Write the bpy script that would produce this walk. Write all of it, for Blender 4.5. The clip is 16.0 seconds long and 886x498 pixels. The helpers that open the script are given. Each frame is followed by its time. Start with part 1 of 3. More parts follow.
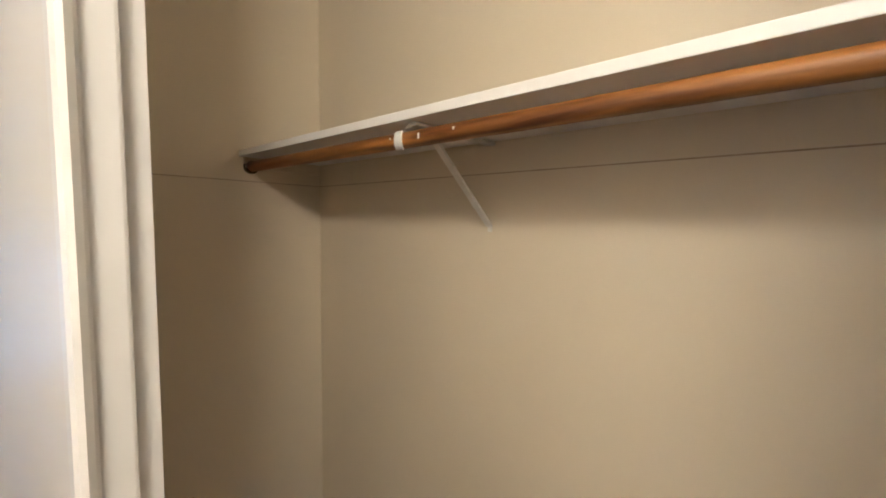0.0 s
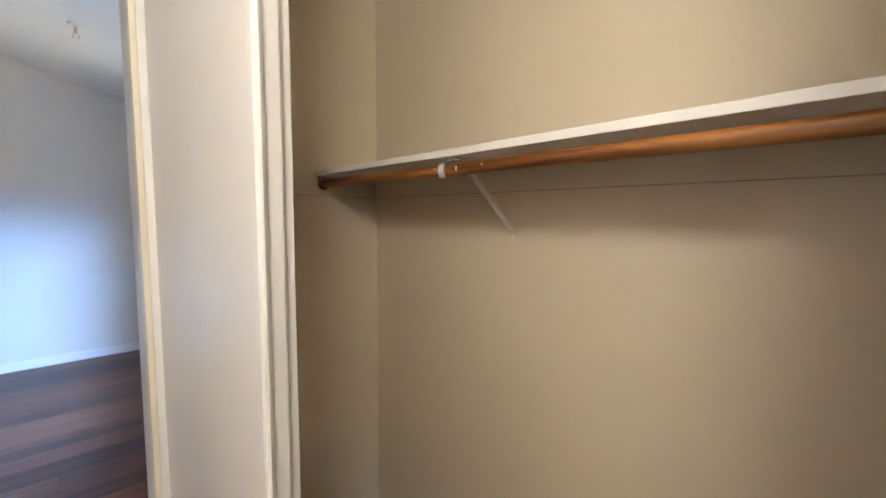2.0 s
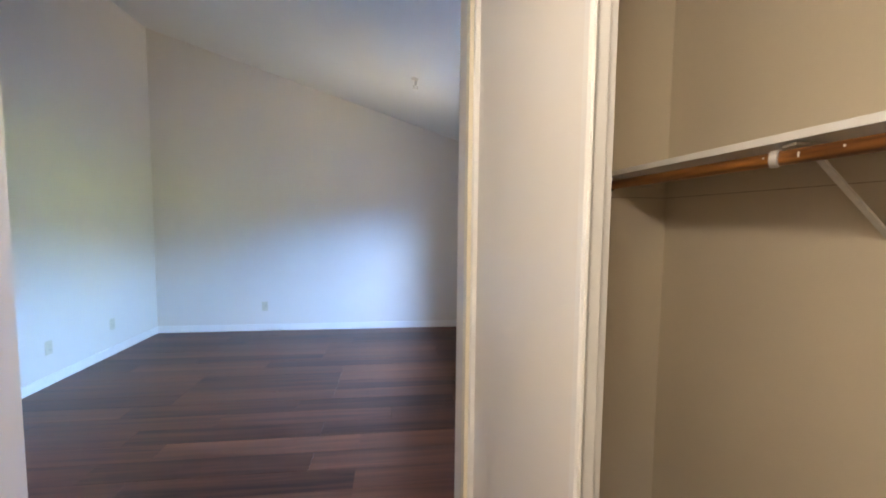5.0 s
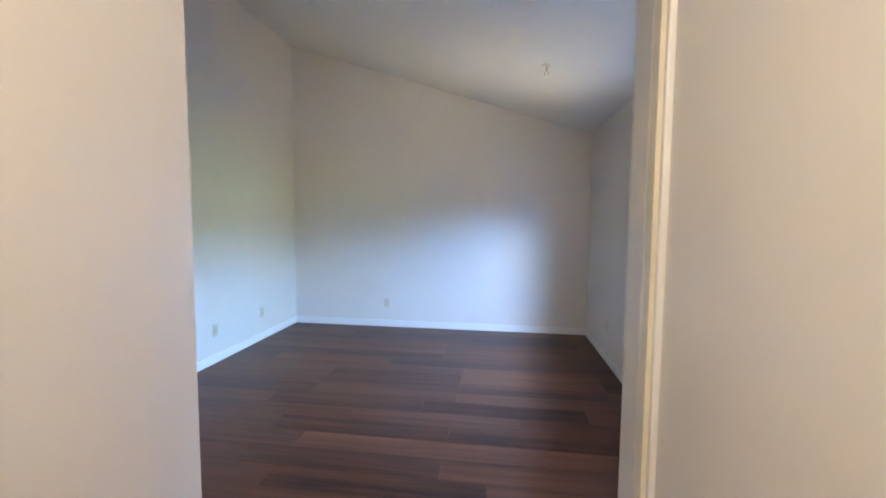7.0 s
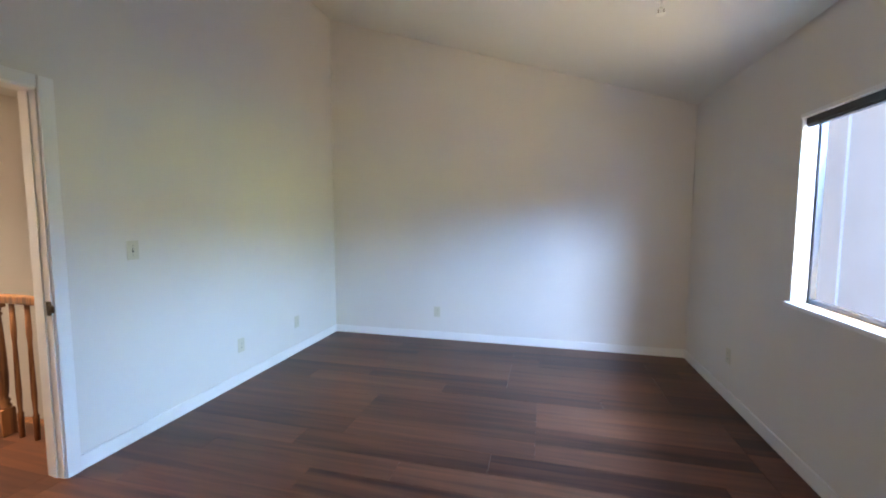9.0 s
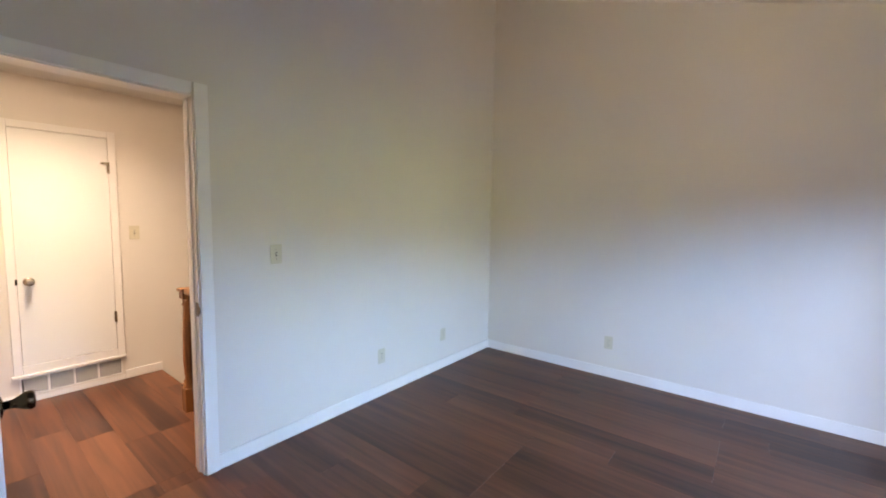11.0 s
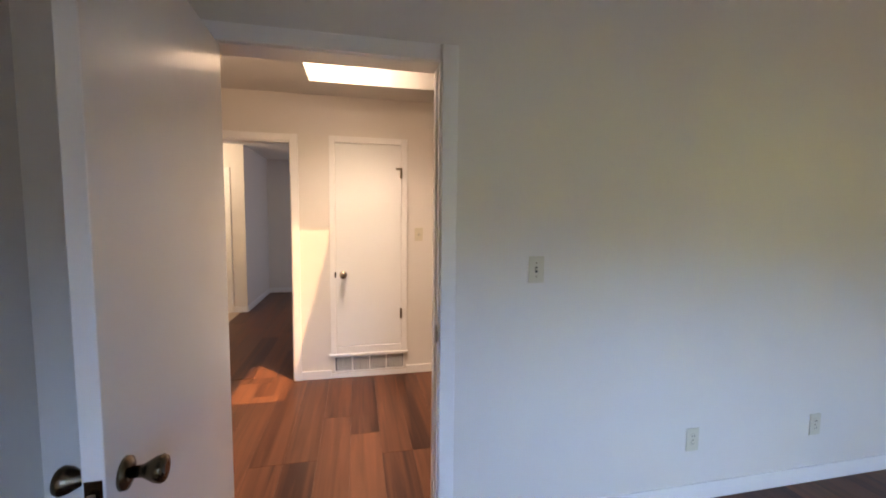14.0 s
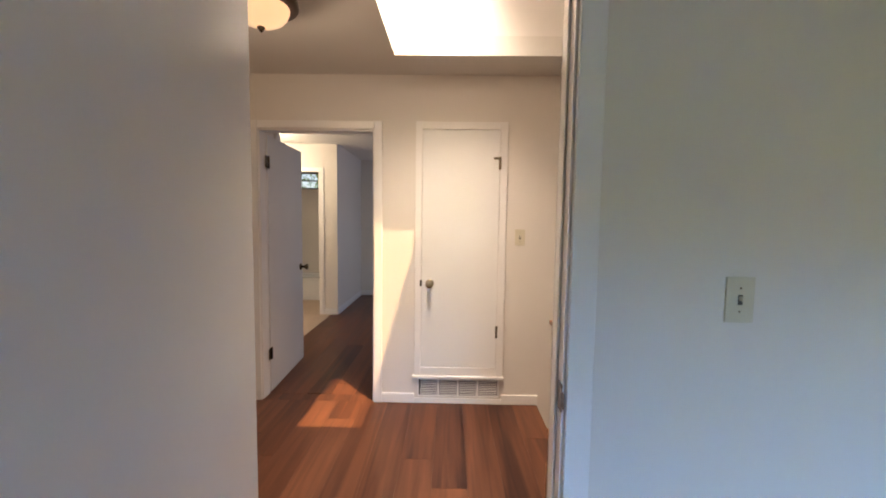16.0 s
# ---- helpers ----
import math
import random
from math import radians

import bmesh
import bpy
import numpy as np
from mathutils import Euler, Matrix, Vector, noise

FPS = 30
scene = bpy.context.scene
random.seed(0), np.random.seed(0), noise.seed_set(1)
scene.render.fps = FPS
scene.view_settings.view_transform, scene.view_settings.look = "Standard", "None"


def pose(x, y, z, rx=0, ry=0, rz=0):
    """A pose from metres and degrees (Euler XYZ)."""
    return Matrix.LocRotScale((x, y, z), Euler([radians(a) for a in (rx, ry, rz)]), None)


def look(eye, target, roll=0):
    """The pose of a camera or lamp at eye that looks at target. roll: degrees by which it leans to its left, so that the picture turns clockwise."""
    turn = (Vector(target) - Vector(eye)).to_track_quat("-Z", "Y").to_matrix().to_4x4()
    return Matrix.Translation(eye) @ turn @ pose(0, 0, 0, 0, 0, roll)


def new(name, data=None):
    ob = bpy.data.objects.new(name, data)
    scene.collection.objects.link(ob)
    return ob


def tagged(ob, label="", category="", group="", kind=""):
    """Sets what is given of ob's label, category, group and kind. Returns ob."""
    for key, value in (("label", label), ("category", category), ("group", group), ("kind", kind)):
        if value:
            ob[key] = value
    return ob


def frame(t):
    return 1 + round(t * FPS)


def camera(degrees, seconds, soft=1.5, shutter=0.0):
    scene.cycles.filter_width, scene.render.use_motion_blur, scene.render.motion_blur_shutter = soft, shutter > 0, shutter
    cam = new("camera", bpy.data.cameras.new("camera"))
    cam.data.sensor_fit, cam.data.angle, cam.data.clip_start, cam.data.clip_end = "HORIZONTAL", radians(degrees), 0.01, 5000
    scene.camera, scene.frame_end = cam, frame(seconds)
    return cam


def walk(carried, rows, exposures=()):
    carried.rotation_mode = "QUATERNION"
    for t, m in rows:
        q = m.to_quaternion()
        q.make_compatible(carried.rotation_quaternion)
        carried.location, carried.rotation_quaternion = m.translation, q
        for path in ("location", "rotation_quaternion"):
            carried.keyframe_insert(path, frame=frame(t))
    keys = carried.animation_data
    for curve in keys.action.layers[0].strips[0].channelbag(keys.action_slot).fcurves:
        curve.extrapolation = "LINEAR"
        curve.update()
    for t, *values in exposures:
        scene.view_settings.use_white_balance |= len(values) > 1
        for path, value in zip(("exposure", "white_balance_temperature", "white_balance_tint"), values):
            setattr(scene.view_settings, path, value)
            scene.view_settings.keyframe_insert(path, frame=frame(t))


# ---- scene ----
cam = camera(95.6, 16.0, soft=1.9)
PATH = [
    (0, (3.237, -5.125, 1.433), (4.733, -3.806, 1.282), 0.8),
    (0.5, (3.207, -5.169, 1.436), (4.709, -3.859, 1.278), 0.5),
    (1, (3.146, -5.243, 1.445), (4.657, -3.943, 1.283), 0.5),
    (1.5, (3.103, -5.296, 1.455), (4.565, -3.942, 1.292), 0.4),
    (2, (3.057, -5.327, 1.475), (4.4, -3.855, 1.304), 0.4),
    (2.5, (2.959, -5.364, 1.472), (4.166, -3.778, 1.305), 0.5),
    (3, (2.961, -5.359, 1.474), (3.966, -3.637, 1.31), 0.4),
    (3.5, (2.928, -5.358, 1.463), (3.757, -3.544, 1.308), 0.5),
    (4, (2.941, -5.345, 1.46), (3.591, -3.46, 1.309), 0.5),
    (4.5, (2.935, -5.341, 1.456), (3.384, -3.397, 1.308), 0.7),
    (5, (2.923, -5.345, 1.444), (3.169, -3.366, 1.302), 0.6),
    (5.2, (2.915, -5.35, 1.442), (3.079, -3.362, 1.298), 0.6),
    (7.5, (2.672, -5.015, 1.397), (2.36, -3.044, 1.257), 0.5),
    (8, (2.591, -4.854, 1.375), (2.256, -2.887, 1.238), 0.5),
    (8.2, (2.562, -4.773, 1.378), (2.213, -2.808, 1.237), 0.3),
    (10.3, (2.386, -3.894, 1.447), (1.447, -2.136, 1.278), 0.6),
    (10.5, (2.374, -3.858, 1.449), (1.351, -2.147, 1.286), 0.7),
    (11, (2.324, -3.745, 1.444), (1.084, -2.185, 1.281), 0.8),
    (11.5, (2.216, -3.634, 1.428), (0.817, -2.213, 1.273), 0.8),
    (12, (2.093, -3.542, 1.446), (0.539, -2.293, 1.285), 0.7),
    (12.5, (2.005, -3.479, 1.436), (0.314, -2.423, 1.275), 0.7),
    (13, (1.894, -3.352, 1.437), (0.086, -2.513, 1.273), 0.6),
    (13.5, (1.793, -3.26, 1.425), (-0.108, -2.659, 1.264), 0.6),
    (14, (1.627, -3.235, 1.425), (-0.321, -2.814, 1.265), 0.6),
    (14.5, (1.491, -3.238, 1.423), (-0.483, -2.954, 1.263), 0.5),
    (15, (1.365, -3.234, 1.411), (-0.626, -3.127, 1.257), 0.6),
    (15.5, (1.188, -3.202, 1.409), (-0.807, -3.202, 1.257), 0.6),
    (16, (1.026, -3.204, 1.392), (-0.968, -3.237, 1.244), 0.8),
]
walk(cam, [(t, look(eye, target, roll)) for t, eye, target, roll in PATH], exposures=[(0, 1.82, 5800, 11), (1.5, 1.74, 5750, 11), (3, 1.48, 5800, 12), (5, 1.48, 6200, 14), (8.2, 1.38, 6650, 14), (11, 1.32, 7750, 20), (12, 1.08, 7700, 22), (13.5, 0.88, 7650, 24), (15, 0.90, 7450, 23), (16, 0.86, 6950, 18)])

# ---- world and light ----
world = bpy.data.worlds.new("world")
scene.world = world
world.use_nodes = True
wn = world.node_tree.nodes
sky = wn.new("ShaderNodeTexSky")
sky.sky_type, sky.sun_disc = "NISHITA", False
sky.sun_elevation, sky.sun_rotation = radians(67.9), radians(49.6)
world.node_tree.links.new(sky.outputs[0], wn["Background"].inputs[0])
wn["Background"].inputs[1].default_value = 0.1


def lamp(name, kind, at, target, energy, colour, size=(0.1, 0.1), spread=180):
    data = bpy.data.lights.new(name, kind)
    data.energy, data.color = energy, colour
    ob = new(name, data)
    ob.matrix_world = look(at, target)
    if kind == "AREA":
        data.shape, data.size, data.size_y, data.spread = "RECTANGLE", size[0], size[1], radians(spread)
    elif kind == "POINT":
        data.shadow_soft_size = size[0]
    return ob


SUN = lamp("sun", "SUN", (3, 2.55, 9.7), (2, 1.7, 6.47), 5.0, (1.0, 0.68, 0.34))
SUN.data.angle = radians(0.6)
COOL, WARM = (0.40, 0.61, 1.0), (1.0, 0.87, 0.64)
# three area lamps added outside the window to stand in for sky light
lamp("sky_fill_patch", "AREA", (5.05, -4.45, 2.68), (2.3, -0.1, 0.9), 135, COOL, (1.1, 0.5))
lamp("sky_fill_band", "AREA", (5.0, -2.9, 2.20), (0, -1.6, 0.6), 110, (0.24, 0.51, 1.0), (2.6, 0.28), 140)
lamp("sky_fill_eave", "AREA", (4.16, -2.36, 2.10), (0, -1.9, 1.0), 3, COOL, (1.3, 0.5), 130)
# green lamp added out of view to tint the walls like foliage bounce
lamp("green_fill_outside", "AREA", (5.9, -2.9, 1.72), (0, -1.5, 1.7), 9.5, (0.86, 1.0, 0.28), (2.4, 0.5), 120)
# upward fill lamp added below the window, in place of ground bounce
lamp("bounce_fill_below_window", "AREA", (4.7, -2.7, 0.5), (2.5, -0.1, 2.4), 6.8, (1.0, 0.84, 0.52), (1.4, 0.8), 78)
lamp("sky_in_skylight", "AREA", (-1.08, -3.26, 3.02), (-1.08, -3.26, 0), 21.5, (1.0, 0.86, 0.68), (0.9, 0.5), 95)
lamp("sky_in_far_window", "AREA", (-4.6, -1.62, 1.5), (-4.9, -4.8, 0.9), 8.4, (0.50, 0.68, 1.0), (1.2, 1.0))
lamp("hall_bulb", "POINT", (-0.82, -4.06, 2.29), (-0.82, -4.06, 0), 5.5, (1.0, 0.80, 0.55), (0.07, 0.07))
lamp("passage_bulb", "POINT", (2.72, -5.55, 2.27), (2.72, -5.55, 0), 29, (1.0, 0.875, 0.665), (0.15, 0.15))
lamp("vanity_bulb", "POINT", (-3.9, -5.6, 2.15), (-3.9, -5.6, 0), 19, WARM, (0.12, 0.12))

# ---- materials ----


def material(name, colour, rough=0.6, metal=0.0, vary=0.06, grain=0.0, scale=3.0, bump=0.0, bump_scale=300.0, random_by=0.0, coat=0.0):
    """Paint-like surface: large soft blotches, fine grain, fine relief."""
    m = bpy.data.materials.new(name)
    m.use_nodes = True
    n, l = m.node_tree.nodes, m.node_tree.links
    b = n["Principled BSDF"]
    b.inputs["Roughness"].default_value, b.inputs["Metallic"].default_value = rough, metal
    b.inputs["Coat Weight"].default_value = coat
    tc = n.new("ShaderNodeTexCoord")
    big = n.new("ShaderNodeTexNoise")
    big.inputs["Scale"].default_value, big.inputs["Detail"].default_value = scale, 5
    l.new(tc.outputs["Object"], big.inputs["Vector"])
    ramp = n.new("ShaderNodeMapRange")
    ramp.inputs["From Min"].default_value, ramp.inputs["From Max"].default_value = 0.3, 0.7
    ramp.inputs["To Min"].default_value, ramp.inputs["To Max"].default_value = 1 - vary, 1 + vary
    l.new(big.outputs["Fac"], ramp.inputs["Value"])
    mul = n.new("ShaderNodeVectorMath")
    mul.operation = "SCALE"
    mul.inputs[0].default_value = colour
    l.new(ramp.outputs[0], mul.inputs["Scale"])
    l.new(mul.outputs[0], b.inputs["Base Color"])
    rr = n.new("ShaderNodeMapRange")
    rr.inputs["To Min"].default_value, rr.inputs["To Max"].default_value = max(0.03, rough - 0.08), min(1, rough + 0.08)
    l.new(big.outputs["Fac"], rr.inputs["Value"])
    l.new(rr.outputs[0], b.inputs["Roughness"])
    if bump:
        fine = n.new("ShaderNodeTexNoise")
        fine.inputs["Scale"].default_value, fine.inputs["Detail"].default_value = bump_scale, 3
        l.new(tc.outputs["Object"], fine.inputs["Vector"])
        bn = n.new("ShaderNodeBump")
        bn.inputs["Strength"].default_value, bn.inputs["Distance"].default_value = bump, 0.002
        l.new(fine.outputs["Fac"], bn.inputs["Height"])
        l.new(bn.outputs[0], b.inputs["Normal"])
    return m


def wood(name, dark, light, rough, stretch=(1.2, 22, 22), by_object=True, gloss_bump=0.12, sheen=0.5):
    """Wood with long grain along x; each board takes its own tone and its own cut of the grain."""
    m = bpy.data.materials.new(name)
    m.use_nodes = True
    n, l = m.node_tree.nodes, m.node_tree.links
    b = n["Principled BSDF"]
    tc, info = n.new("ShaderNodeTexCoord"), n.new("ShaderNodeObjectInfo")
    mp = n.new("ShaderNodeMapping")
    mp.inputs["Scale"].default_value = stretch
    l.new(tc.outputs["Object"], mp.inputs["Vector"])
    off = n.new("ShaderNodeVectorMath")
    off.operation = "MULTIPLY_ADD"
    off.inputs[1].default_value = (1, 1, 1)
    l.new(mp.outputs[0], off.inputs[0])
    sc = n.new("ShaderNodeMath")
    sc.operation = "MULTIPLY"
    sc.inputs[1].default_value = 60 if by_object else 0
    l.new(info.outputs["Random"], sc.inputs[0])
    l.new(sc.outputs[0], off.inputs[2])
    grain = n.new("ShaderNodeTexNoise")
    grain.inputs["Scale"].default_value, grain.inputs["Detail"].default_value, grain.inputs["Distortion"].default_value = 1.0, 8, 0.6
    l.new(off.outputs[0], grain.inputs["Vector"])
    streak = n.new("ShaderNodeTexNoise")
    streak.inputs["Scale"].default_value, streak.inputs["Detail"].default_value = 0.28, 3
    l.new(off.outputs[0], streak.inputs["Vector"])
    add = n.new("ShaderNodeMath")
    add.operation = "MULTIPLY_ADD"
    add.inputs[1].default_value = 0.8
    l.new(grain.outputs["Fac"], add.inputs[0])
    half = n.new("ShaderNodeMath")
    half.operation = "MULTIPLY"
    half.inputs[1].default_value = 0.55
    l.new(streak.outputs["Fac"], half.inputs[0])
    l.new(half.outputs[0], add.inputs[2])
    tone = n.new("ShaderNodeMath")
    tone.operation = "MULTIPLY_ADD"
    tone.inputs[1].default_value = 0.30 if by_object else 0
    l.new(info.outputs["Random"], tone.inputs[0])
    l.new(add.outputs[0], tone.inputs[2])
    ramp = n.new("ShaderNodeMapRange")
    ramp.inputs["From Min"].default_value, ramp.inputs["From Max"].default_value = (0.55, 1.13) if by_object else (0.54, 0.78)
    l.new(tone.outputs[0], ramp.inputs["Value"])
    mix = n.new("ShaderNodeMix")
    mix.data_type = "RGBA"
    mix.inputs[6].default_value, mix.inputs[7].default_value = (*dark, 1), (*light, 1)
    l.new(ramp.outputs[0], mix.inputs[0])
    l.new(mix.outputs[2], b.inputs["Base Color"])
    b.inputs["Roughness"].default_value, b.inputs["Specular IOR Level"].default_value = rough, sheen
    rr = n.new("ShaderNodeMapRange")
    rr.inputs["To Min"].default_value, rr.inputs["To Max"].default_value = rough - 0.06, rough + 0.1
    l.new(grain.outputs["Fac"], rr.inputs["Value"])
    l.new(rr.outputs[0], b.inputs["Roughness"])
    bn = n.new("ShaderNodeBump")
    bn.inputs["Strength"].default_value, bn.inputs["Distance"].default_value = gloss_bump, 0.001
    l.new(grain.outputs["Fac"], bn.inputs["Height"])
    l.new(bn.outputs[0], b.inputs["Normal"])
    return m


PAINT = material("wall_paint", (0.70, 0.652, 0.595), 0.55, vary=0.025, scale=1.3, bump=0.10, bump_scale=170)
# wall paint darkened and yellowed to hold the closet's dim, warm bounce light
CLOSETTONED = material("bounce_toned_closet_paint", (0.65, 0.56, 0.42), 0.55, vary=0.03, scale=1.3, bump=0.10, bump_scale=170)
CEIL = material("ceiling_paint", (0.72, 0.70, 0.66), 0.8, vary=0.02, scale=1.5, bump=0.5, bump_scale=120)
TRIM = material("trim_paint", (0.80, 0.775, 0.745), 0.32, vary=0.02, scale=5, bump=0.015, bump_scale=60)
CREAM = material("cream_trim_paint", (0.77, 0.70, 0.55), 0.38, vary=0.02, scale=5, bump=0.015, bump_scale=60)
DOOR = material("door_paint", (0.78, 0.765, 0.74), 0.23, vary=0.015, scale=2.5, bump=0.08, bump_scale=40)
PLATE = material("ivory_plastic", (0.60, 0.55, 0.42), 0.35, vary=0.02, scale=20)
SLOT = material("dark_slot", (0.03, 0.028, 0.025), 0.5)
BRONZE = material("aged_bronze", (0.11, 0.085, 0.055), 0.25, metal=1.0, vary=0.15, scale=30)
PANMETAL = material("oil_rubbed_bronze", (0.045, 0.022, 0.014), 0.38, metal=0.3, vary=0.15, scale=20)
SATIN = material("satin_wall_paint", (0.78, 0.735, 0.69), 0.36, vary=0.02, scale=1.3)
NICKEL = material("antique_nickel", (0.45, 0.39, 0.30), 0.25, metal=1.0, vary=0.1, scale=30)
STEEL = material("white_enamelled_steel", (0.72, 0.69, 0.62), 0.4, vary=0.05, scale=40)
GROOVE = material("old_paint_line", (0.40, 0.31, 0.22), 0.8, vary=0.25, scale=30)
ALU = material("dark_aluminium", (0.06, 0.065, 0.075), 0.4, metal=0.6)
PLANK = wood("plank_floor", (0.032, 0.0125, 0.0095), (0.162, 0.062, 0.032), 0.32, sheen=0.22)
ROD = wood("stained_rod_wood", (0.085, 0.026, 0.007), (0.48, 0.20, 0.048), 0.42, stretch=(30, 2.2, 30), by_object=False)
OAK = wood("stained_oak", (0.10, 0.035, 0.012), (0.34, 0.14, 0.05), 0.35, stretch=(40, 40, 3), by_object=False)
SUBFLOOR = material("subfloor", (0.05, 0.03, 0.02), 0.9)
TAN = material("vinyl_floor", (0.50, 0.38, 0.28), 0.45, vary=0.06, scale=6)
TUB = material("white_acrylic", (0.82, 0.82, 0.80), 0.15, vary=0.01)
# pale stucco with the sky's cool light mixed into its base colour
STUCCO = material("sky_blued_stucco", (0.70, 0.78, 0.88), 0.9, vary=0.05, scale=1.0, bump=0.4, bump_scale=60)
ROOFING = material("roof_shingle", (0.12, 0.11, 0.10), 0.9, vary=0.15, scale=8)
GROUND = material("dry_ground", (0.16, 0.14, 0.10), 0.95, vary=0.2, scale=2)
LEAF = material("foliage", (0.10, 0.20, 0.07), 0.6, vary=0.4, scale=4)


def glass(name, tint):
    m = bpy.data.materials.new(name)
    m.use_nodes = True
    b = m.node_tree.nodes["Principled BSDF"]
    b.inputs["Base Color"].default_value = (*tint, 1)
    b.inputs["Roughness"].default_value, b.inputs["Transmission Weight"].default_value, b.inputs["IOR"].default_value = 0.0, 1.0, 1.05
    return m


GLASS = glass("window_glass", (0.97, 0.98, 1.0))


def glow(name, colour, strength):
    m = material(name, colour, 0.35, vary=0.08, scale=12)
    b = m.node_tree.nodes["Principled BSDF"]
    b.inputs["Emission Color"].default_value, b.inputs["Emission Strength"].default_value = (*colour, 1), strength
    return m


OPAL = glow("lit_opal_glass", (1.0, 0.72, 0.40), 0.45)

# ---- builders ----


def add_box(bm, lo, hi):
    x0, y0, z0 = lo
    x1, y1, z1 = hi
    v = [bm.verts.new(p) for p in ((x0, y0, z0), (x1, y0, z0), (x1, y1, z0), (x0, y1, z0), (x0, y0, z1), (x1, y0, z1), (x1, y1, z1), (x0, y1, z1))]
    for f in ((3, 2, 1, 0), (4, 5, 6, 7), (0, 1, 5, 4), (1, 2, 6, 5), (2, 3, 7, 6), (3, 0, 4, 7)):
        bm.faces.new([v[i] for i in f])


def boxes(*pairs, bevel=0.0):
    bm = bmesh.new()
    for lo, hi in pairs:
        add_box(bm, lo, hi)
    if bevel:
        bmesh.ops.bevel(bm, geom=bm.edges[:], offset=bevel, segments=2, profile=0.6, affect="EDGES")
    return bm


def prism(outline, z0, z1):
    """Upright block over an outline in x and y (counter-clockwise)."""
    bm = bmesh.new()
    low = [bm.verts.new((x, y, z0)) for x, y in outline]
    top = [bm.verts.new((x, y, z1)) for x, y in outline]
    bm.faces.new(low[::-1]), bm.faces.new(top)
    for i in range(len(low)):
        j = (i + 1) % len(low)
        bm.faces.new((low[i], low[j], top[j], top[i]))
    return bm


def lathe(profile, steps=24, axis="Z", at=(0, 0, 0)):
    """Turned shape from (radius, height) pairs, along an axis from a point."""
    bm = bmesh.new()
    rings = []
    for r, h in profile:
        ring = []
        for i in range(steps):
            a = 2 * math.pi * i / steps
            c, s = r * math.cos(a), r * math.sin(a)
            p = {"Z": (c, s, h), "X": (h, c, s), "Y": (s, h, c)}[axis]
            ring.append(bm.verts.new(Vector(p) + Vector(at)))
        rings.append(ring)
    for a, b in zip(rings, rings[1:]):
        for i in range(steps):
            f = bm.faces.new((a[i], a[(i + 1) % steps], b[(i + 1) % steps], b[i]))
            f.smooth = True
    bm.faces.new(rings[0][::-1]), bm.faces.new(rings[-1])
    return bm


def part(name, bm, mat, parent=None, label=""):
    mesh = bpy.data.meshes.new(name)
    bmesh.ops.recalc_face_normals(bm, faces=bm.faces[:])
    bm.to_mesh(mesh)
    bm.free()
    mesh.materials.append(mat)
    ob = new(name, mesh)
    if parent:
        ob.parent = parent
    if label:
        ob["label"] = label
    return ob


def structure(name, bm, mat, label, category):
    return tagged(part(name, bm, mat), label, category, kind="structure")


def thing(name, at=(0, 0, 0), label="", category="", group=""):
    e = new(name)
    e.location = at
    return tagged(e, label, category, group)


def roof_z(x):
    return 3.69 - 0.3165 * x


# ---- structure ----
HIGH = 3.95
W = "painted plaster wall, warm off-white, smooth"


def sloped_wall(name, outline_xz, y0, y1):
    bm = bmesh.new()
    a = [bm.verts.new((x, y0, z)) for x, z in outline_xz]
    b = [bm.verts.new((x, y1, z)) for x, z in outline_xz]
    bm.faces.new(a), bm.faces.new(b[::-1])
    for i in range(len(a)):
        j = (i + 1) % len(a)
        bm.faces.new((a[i], a[j], b[j], b[i]))
    return structure(name, bm, PAINT, W, "wall")


EAST = 3.855
sloped_wall("wall_north", ((-0.12, -0.2), (EAST + 0.12, -0.2), (EAST + 0.12, roof_z(EAST + 0.12) + 0.02), (-0.12, roof_z(-0.12) + 0.02)), 0, 0.12)
DY0, DY1, DH = -3.79, -2.90, 2.045
structure("wall_west", boxes(((-0.12, DY1, -0.2), (0, 0, 3.71)), ((-0.12, -4.45, -0.2), (0, DY0, 3.71)), ((-0.12, DY0, DH), (0, DY1, 3.71))), PAINT, W, "wall")
WY0, WY1, WZ0, WZ1 = -3.05, -1.67, 0.91, 1.965
structure("wall_east", boxes(((EAST, WY1, -0.2), (EAST + 0.12, 0, 2.48)), ((EAST, -3.70, -0.2), (EAST + 0.12, WY0, 2.48)), ((EAST, WY0, -0.2), (EAST + 0.12, WY1, WZ0)), ((EAST, WY0, WZ1), (EAST + 0.12, WY1, 2.48))), PAINT, W, "wall")
sloped_wall("wall_south_1", ((0, -0.2), (2.07, -0.2), (2.07, roof_z(2.07) + 0.02), (0, roof_z(0) + 0.02)), -4.45, -4.33)
sloped_wall("wall_south_2", ((3.26, -0.2), (EAST, -0.2), (EAST, roof_z(EAST) + 0.02), (3.26, roof_z(3.26) + 0.02)), -3.6995, -3.64)
structure("wall_passage_1", boxes(((1.95, -6.9, -0.2), (2.07, -4.45, 2.6))), PAINT, W, "wall")
structure("wall_passage_2", boxes(((1.95, -7.02, -0.2), (4.3, -6.9, 2.6))), PAINT, W, "wall")
sloped_wall("wall_header", ((2.07, 2.42), (3.36, 2.42), (3.36, roof_z(3.36) + 0.02), (2.07, roof_z(2.07) + 0.02)), -4.45, -4.33)
structure("wall_closet_front", prism(((3.225, -3.90), (3.225, -3.705), (3.36, -3.705), (3.36, -4.56), (3.284, -4.605)), -0.2, 3.0), SATIN, "painted wall end, warm white with a satin sheen", "wall")
